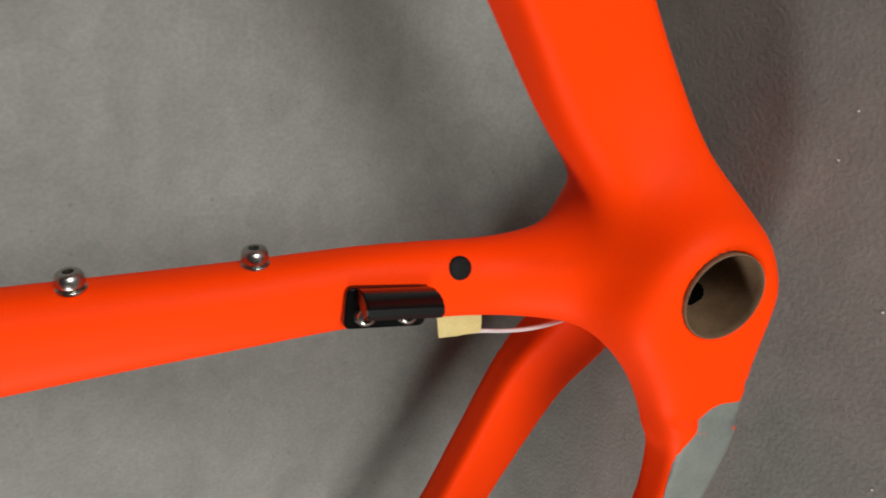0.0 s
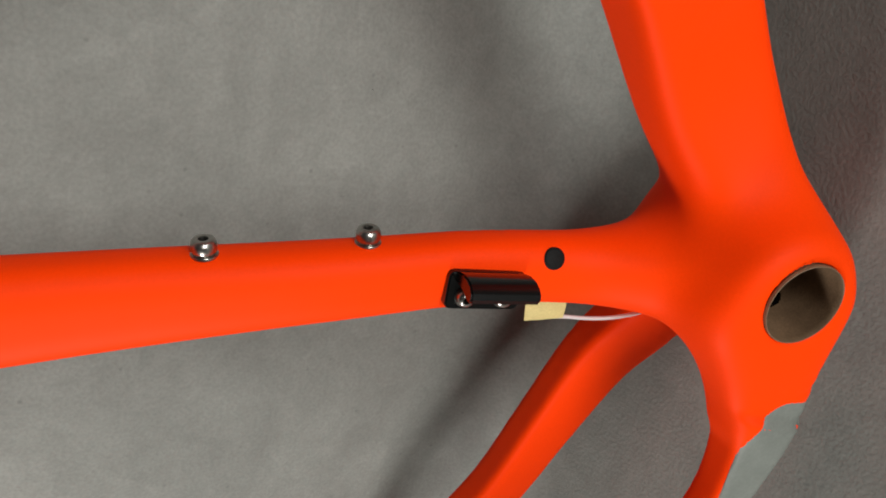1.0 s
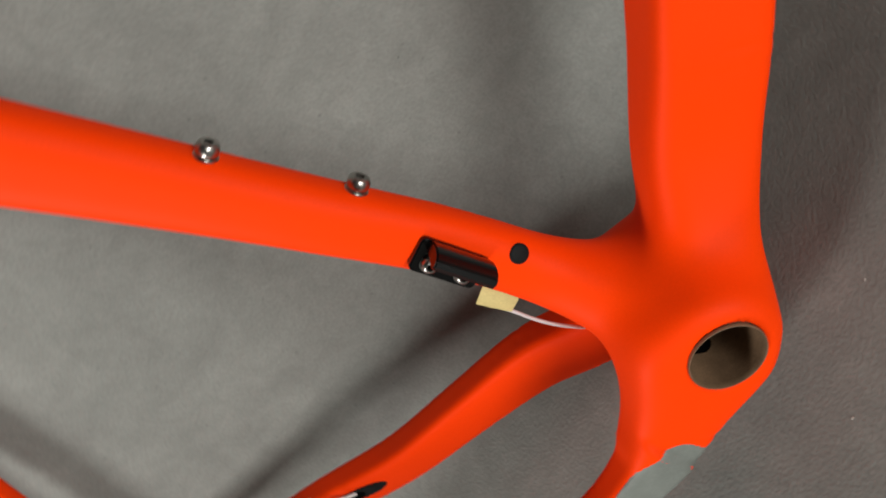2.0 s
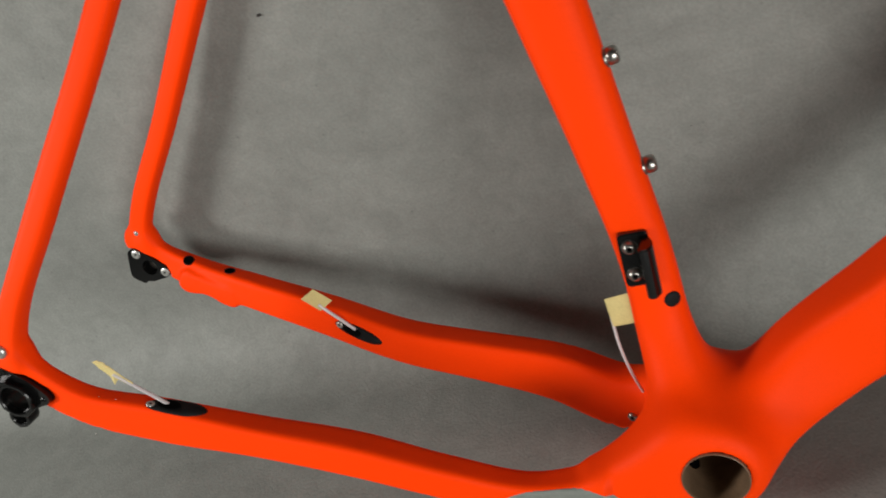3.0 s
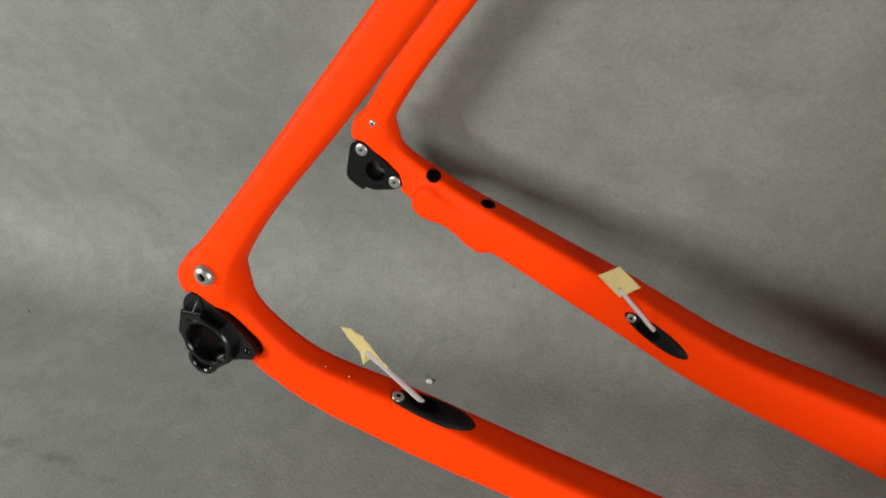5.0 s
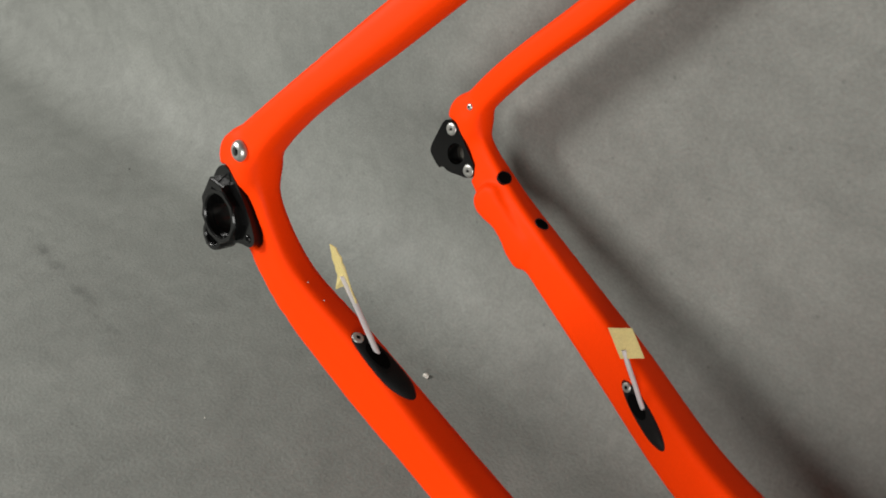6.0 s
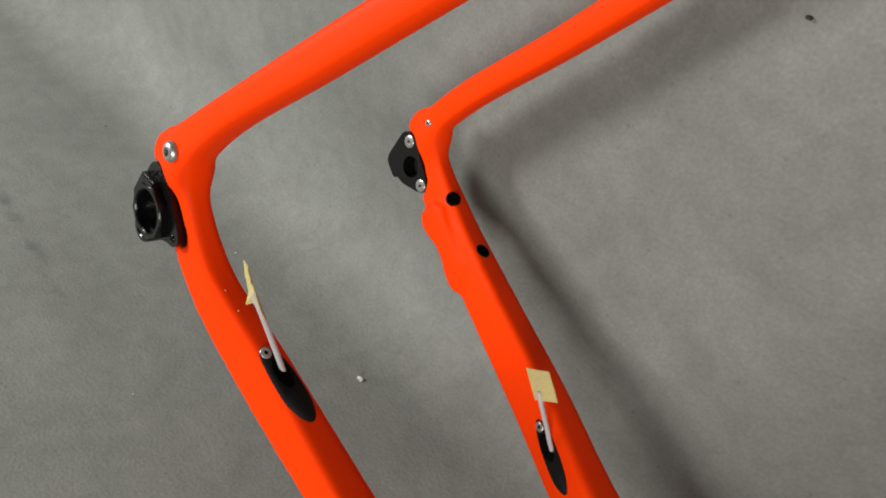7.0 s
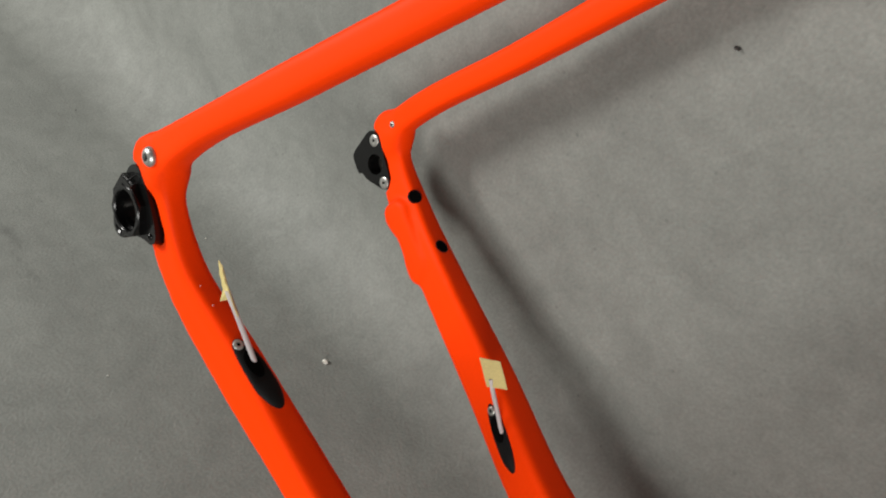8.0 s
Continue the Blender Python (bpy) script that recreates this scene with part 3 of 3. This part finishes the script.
# metal guard plate moulded over the right chainstay
def guard():
    centre, e1 = Vector((-0.0850, -0.0385, 0.056)), Vector((0.985, 0.12, -0.14)).normalized()
    e3 = Vector((0.12, -0.32, 0.94)).normalized()
    e2 = e3.cross(e1).normalized()
    rows, steps = 14, 56
    flat = []
    for k in range(rows + 1):
        for i in range(steps):
            a, r = 2 * math.pi * i / steps, k / rows
            c, s = math.cos(a), math.sin(a)
            u = 0.0420 * r * math.copysign(abs(c) ** 0.8, c)
            v = 0.0215 * r * math.copysign(abs(s) ** 0.8, s)
            flat.append(centre + e1 * u + e2 * v + e3 * 0.004)
    q = np.array(flat) + 0.006 * np.array(e3)
    for _ in range(8):
        q = q - np.minimum(sample(field, q), 0.002)[:, None] * np.array(e3)
    for _ in range(8):
        q = q - sample(field, q)[:, None] * slope(field, q) * 0.9
    n = slope(field, q)
    bm = bmesh.new()
    rings = []
    for k in range(rows + 1):
        lift = 0.00025 if k < rows else -0.0003
        rings.append([bm.verts.new(q[k * steps + i] + n[k * steps + i] * lift) for i in range(steps)])
    for a, b in zip(rings[1:], rings[2:]):
        for i in range(steps):
            bm.faces.new((a[i], b[i], b[(i + 1) % steps], a[(i + 1) % steps]))
    bm.faces.new(rings[1])
    for v in rings[0]:
        bm.verts.remove(v)
    bmesh.ops.recalc_face_normals(bm, faces=bm.faces)
    return bm


part("chain_guard_plate", guard(), TITANIUM, bicycle_frame, "bare satin grey metal guard plate", edge=60)


# oval cable covers on the stays
def cable_cover(rear, front, width, screw, label):
    rear, front = Vector(rear), Vector(front)
    spot, normal = on_skin((rear + front) / 2)
    m = seat_at(spot, normal, front - rear)
    half = (front - rear).length / 2
    bm = bmesh.new()
    rings, steps, rows = [], 40, 10
    for k in range(1, rows + 1):
        r = k / rows
        ring = []
        for i in range(steps):
            a = 2 * math.pi * i / steps
            u, v = half * r * math.cos(a), width * r * math.sin(a)
            p = Vector(on_skin(m @ Vector((u, v, 0)), 5)[0])
            bump = 0.0026 * max(0.0, min(1.0, u / half * 2.2 - 0.35)) * (1 - r * r) + 0.0010 * (1 - r ** 6)
            ring.append(bm.verts.new(p + normal * (bump - (0.0006 if k == rows else 0))))
        rings.append(ring)
    for a, b in zip(rings, rings[1:]):
        for i in range(steps):
            bm.faces.new((a[i], b[i], b[(i + 1) % steps], a[(i + 1) % steps]))
    bm.faces.new(rings[0])
    bmesh.ops.recalc_face_normals(bm, faces=bm.faces)
    cover = part("cable_cover", bm, RUBBER, bicycle_frame, label, edge=60)
    mouth = [(0.0068 * math.cos(a) - 0.22 * half, 0.0036 * math.sin(a)) for a in (2 * math.pi * i / 20 for i in range(20))]
    # the mouth is a flat near-black oval, shade painted on the cover
    part("cable_mouth", prism(mouth, 0.0006, 0.0016, 0, m), HOLE_SHADE, cover, "cable mouth, its shade painted near black")
    where = Vector(on_skin(screw)[0])
    bolt("cover_screw", seat_at(where + normal * 0.0010, normal), 0.0026, 0.0007, "small steel cover screw", cover, SATIN, washer=False)


cable_cover((-0.3266, 0.0420, 0.0686), (-0.2902, 0.0300, 0.0607), 0.0070, (-0.3221, 0.0423, 0.0686), "oval black cable cover on the chainstay top")
cable_cover((-0.2549, 0.0207, -0.0583), (-0.2182, 0.0070, -0.0504), 0.0056, (-0.2500, 0.0195, -0.0575), "oval black cable cover on the chainstay side")

# brake mount holes in the left chainstay
for p in ((-0.3708, 0.0630, -0.0735), (-0.3377, 0.0552, -0.0722)):
    spot, normal = on_skin(p)
    m = seat_at(spot, normal)
    rim = part("brake_hole", lathe([(0.0035, 0.0000), (0.0036, 0.0004), (0.0041, 0.0003), (0.0043, -0.001)], 28, m), BLACK, bicycle_frame, "black-lined brake mount hole")
    # a near-black disc on the skin paints the shade of the hole
    part("brake_hole_shade", lathe([(0, 0.0002), (0.0036, 0.0002)], 28, m), HOLE_SHADE, rim)

# bolts in the dropout lobes
# the paler satin grey stands in for the bright reflection on polished steel
bolt("dropout_bolt", Matrix.Translation(on_skin((-0.4001, 0.0860, 0.0816))[0] - Vector((0, 0, 0.0004))), 0.0047, 0.0027, "polished steel dropout bolt", bicycle_frame, SATIN, washer=False)
spot, normal = on_skin((-0.4064, 0.0880, -0.0728))
bolt("dropout_screw", seat_at(spot, normal), 0.0020, 0.0008, "tiny steel dropout screw", bicycle_frame, SATIN, washer=False)


def plate_with_hole(outline, centre, radius, z0, z1):
    bm = bmesh.new()
    edges = []
    ring = [(centre[0] + radius * math.cos(a), centre[1] + radius * math.sin(a)) for a in (2 * math.pi * i / 24 for i in range(24))]
    for loop in (outline, ring):
        vs = [bm.verts.new((x, y, z0)) for x, y in loop]
        edges += [bm.edges.new((vs[i], vs[(i + 1) % len(vs)])) for i in range(len(vs))]
    bmesh.ops.triangle_fill(bm, edges=edges, use_beauty=True)
    made = bmesh.ops.extrude_face_region(bm, geom=list(bm.faces))
    for v in made["geom"]:
        if isinstance(v, bmesh.types.BMVert):
            v.co.z = z1
    bmesh.ops.recalc_face_normals(bm, faces=bm.faces)
    return bm


def rimmed(bm, size=0.0006):
    """Bevels the sharp edges of a plate."""
    sharp = [e for e in bm.edges if len(e.link_faces) == 2 and e.calc_face_angle(0) > 0.9]
    bmesh.ops.bevel(bm, geom=sharp, offset=size, segments=1, affect="EDGES", clamp_overlap=True)
    return bm


def rounded_outline(points, per=4):
    closed = [points[-1], *points, points[0], points[1]]
    out = []
    for i in range(1, len(points) + 1):
        a, b, c, d = (np.array(closed[(i + k - 1) % len(closed)]) for k in range(4))
        for t in np.arange(per) / per:
            q = 0.5 * (2 * b + (c - a) * t + (2 * a - 5 * b + 4 * c - d) * t * t + (3 * b - a - 3 * c + d) * t ** 3)
            out.append((float(q[0]), float(q[1])))
    return out


# axle insert in the left dropout
OUT = rounded_outline(INSERT)
insert = part("axle_insert", plate_with_hole(OUT, (-0.4067, 0.0575), 0.0062, -0.0830, -0.0732), BLACK, bicycle_frame, "black anodised axle insert plate")
part("axle_sleeve", lathe([(0.0062, -0.0830), (0.0062, -0.0640), (0.0080, -0.0638), (0.0082, -0.0660), (0.0082, -0.0830)], 32, Matrix.Translation((-0.4067, 0.0575, -0.0107))), BLACK, insert)
# a bright steel band added to give the glint inside the black bore
part("bore_glint_ring", lathe([(0.0061, -0.0765), (0.0058, -0.0750), (0.0058, -0.0725), (0.0061, -0.0715)], 32, Matrix.Translation((-0.4067, 0.0575, -0.0107))), STEEL, insert, "bright steel ring added for the glint in the bore")
for x, y in ((-0.4153, 0.0689), (-0.3946, 0.0534)):
    bolt("insert_screw", Matrix.Translation((x, y, -0.0732)), 0.0037, 0.0006, "flat grey screw head", insert, SATIN, washer=False, socket=0.2)

# derailleur hanger on the right dropout
OUT = rounded_outline(HANGER)
hanger = part("derailleur_hanger", plate_with_hole(OUT, (-0.4010 + HANGER_SHIFT.x, 0.0545 + HANGER_SHIFT.y), 0.0090, 0.0728, 0.0814), BLACK, bicycle_frame, "black anodised derailleur hanger")
C0 = Matrix.Translation((-0.4008, 0.0543, 0))
octagon = [(-0.4008 + 0.0128 * math.cos(radians(a)), 0.0543 + 0.0128 * math.sin(radians(a))) for a in range(10, 370, 40)]
part("axle_ring", rimmed(plate_with_hole(octagon, (-0.4008, 0.0543), 0.0096, 0.0700, 0.0896)), BLACK, hanger)
part("axle_thread", lathe([(0.0094, 0.0700), (0.0088, 0.0705), (0.0094, 0.0715), (0.0088, 0.0725), (0.0094, 0.0735), (0.0088, 0.0745), (0.0094, 0.0755)], 40, C0), STEEL, hanger)
part("ring_tab", prism([(-0.4150, 0.0560), (-0.4110, 0.0480), (-0.4080, 0.0640), (-0.3990, 0.0655), (-0.4020, 0.0690), (-0.4120, 0.0675)], 0.0780, 0.0893, 0.0008), BLACK, hanger)
part("tab_screw", tube([(-0.4040, 0.0735, 0.0862), (-0.4055, 0.0685, 0.0888)], 0.0004, 8), BLACK, hanger)
part("mech_eye", lathe([(0.0046, 0.0730), (0.0046, 0.0825), (0.0052, 0.0830), (0.0070, 0.0828), (0.0074, 0.0815), (0.0074, 0.0740), (0.0068, 0.0730)], 32, Matrix.Translation((-0.4108, 0.0358, 0))), BLACK, hanger)
# near-black disc for the shade inside the eye
part("eye_shade", lathe([(0, 0.0745), (0.0046, 0.0745)], 24, Matrix.Translation((-0.4108, 0.0358, 0))), HOLE_SHADE, hanger)
part("eye_stop", prism([(-0.4193, 0.0363), (-0.4158, 0.0268), (-0.4093, 0.0279), (-0.4103, 0.0313), (-0.4163, 0.0363)], 0.0735, 0.0815, 0.0006), BLACK, hanger)
bolt("hanger_screw", Matrix.Translation((-0.3830, 0.0533, 0.0855)), 0.0019, 0.0008, "tiny dark hanger screw", hanger, BLACK, washer=False)


for ob in hanger.children_recursive:
    if ob.parent == hanger:
        ob.location = HANGER_SHIFT

# ---------------------------------------------------------------- cable liners with tape flags
def placed(name, label, category):
    ob = tagged(new(name), label, category, group="cable liners")
    ob.matrix_world = STAND
    return ob


def flag(corners, thick=0.0004, sag=0.0008):
    """A thin bent piece of tape through its outline."""
    pts = [Vector(p) for p in corners]
    c = sum(pts, Vector()) / len(pts)
    n = Vector()
    for a, b in zip(pts, pts[1:] + pts[:1]):
        n += (a - c).cross(b - c)
    n.normalize()
    bm = bmesh.new()
    rings = []
    steps = 5
    edge = []
    for a, b in zip(pts, pts[1:] + pts[:1]):
        for i in range(steps):
            t = i / steps
            edge.append(a.lerp(b, t))
    for r in (0.34, 0.67, 1.0):
        rings.append([bm.verts.new(c.lerp(p, r) + n * (sag * (1 - r * r)) + n * 0.0005 * r * noise.noise(p * 300)) for p in edge])
    hub = bm.verts.new(c + n * sag)
    for i in range(len(edge)):
        j = (i + 1) % len(edge)
        bm.faces.new((hub, rings[0][i], rings[0][j]))
        for a, b in zip(rings, rings[1:]):
            bm.faces.new((a[i], b[i], b[j], a[j]))
    made = bmesh.ops.extrude_face_region(bm, geom=list(bm.faces))
    for v in made["geom"]:
        if isinstance(v, bmesh.types.BMVert):
            v.co += n * thick
    bmesh.ops.recalc_face_normals(bm, faces=bm.faces)
    return bm


def liner(points, corners, label, radius=0.0012):
    ob = placed("cable_liner", label, "cable liner")
    part("liner_tube", tube([tuple(p) for p in smooth_line(points, 6)], radius, 10), LINER, ob, "translucent white plastic liner")
    part("tape_flag", flag(corners), TAPE, ob, "yellow masking tape flag")
    return ob


liner([(-0.3092, 0.0315, 0.0612), (-0.3115, 0.0350, 0.0630), (-0.3188, 0.0470, 0.0682), (-0.3255, 0.0585, 0.0732), (-0.3320, 0.0690, 0.0778)],
      [(-0.3412, 0.0784, 0.0799), (-0.3352, 0.0812, 0.0828), (-0.3287, 0.0823, 0.0855), (-0.3262, 0.0705, 0.0800), (-0.3238, 0.0600, 0.0745), (-0.3275, 0.0580, 0.0730), (-0.3304, 0.0648, 0.0772), (-0.3325, 0.0620, 0.0788), (-0.3342, 0.0680, 0.0785), (-0.3378, 0.0735, 0.0795)],
      "thin white cable liner with folded yellow tape, leaning from chainstay")
liner([(-0.2355, 0.0140, -0.0545), (-0.2392, 0.0183, -0.0523), (-0.2450, 0.0256, -0.0500), (-0.2540, 0.0370, -0.0462), (-0.2580, 0.0420, -0.0450)],
      [(-0.2688, 0.0482, -0.0420), (-0.2640, 0.0512, -0.0437), (-0.2596, 0.0541, -0.0453), (-0.2482, 0.0439, -0.0474), (-0.2568, 0.0375, -0.0438)],
      "thin white cable liner with flat yellow tape square, along chainstay")
liner([(-0.0545, 0.0600, -0.0040), (-0.0531, 0.0526, -0.0038), (-0.0508, 0.0438, -0.0012), (-0.0476, 0.0345, 0.0012), (-0.0432, 0.0235, 0.0022), (-0.0380, 0.0100, 0.0000)],
      [(-0.0574, 0.0718, -0.0028), (-0.0533, 0.0531, -0.0035), (-0.0400, 0.0605, 0.0035), (-0.0422, 0.0803, 0.0038)],
      "curved white cable liner with yellow tape behind the seat tube", 0.0009)


# ---------------------------------------------------------------- crumbs on the floor
def crumb(place, size, mat, label, seed):
    bm = bmesh.new()
    bmesh.ops.create_icosphere(bm, subdivisions=2, radius=1)
    for v in bm.verts:
        v.co *= 1 + 0.55 * noise.noise(v.co * 1.4 + Vector((seed, 0, 0)))
        v.co.z *= 0.55
    low = min(v.co.z for v in bm.verts)
    bm.transform(Matrix.Translation(place) @ Matrix.Scale(size, 4) @ pose(0, 0, -low - 0.1, 0, 0, seed * 40))
    me = bpy.data.meshes.new("crumb")
    bm.to_mesh(me)
    bm.free()
    me.materials.append(mat)
    return tagged(new("crumb", me), label, "crumb", group="crumbs")


crumb((-0.3747, 0.0768, 0), 0.0021, CRUMB, "small white plaster crumb lying on the floor", 3)
crumb((-0.7269, 0.0800, 0), 0.0006, DIRT, "tiny dark speck of grit on the floor", 5)
crumb((-0.5240, 0.0800, 0), 0.0006, CRUMB, "tiny white fleck lying on the floor", 7)
crumb((-0.2270, 0.1510, 0.2907), 0.0015, DIRT, "dark speck stuck to the grey backdrop", 8)
crumb((0.0175, 0.1512, 0.1434), 0.0004, DIRT, "tiny dark speck stuck to the grey backdrop", 6)
for n, (x, y) in enumerate(((0.0662, -0.0533), (0.0464, -0.0516), (-0.0034, -0.0862), (-0.0722, -0.1051), (-0.4474, -0.0396))):
    crumb((x, y, 0), 0.0005, CRUMB, "tiny white fleck lying on the floor", 9 + n)
for n, p in enumerate(((-0.3533, 0.0498, 0.072), (-0.3418, 0.0541, 0.071))):
    crumb(STAND @ on_skin(p)[0], 0.0003, CRUMB, "tiny white fleck lying on the orange chainstay", 15 + n)
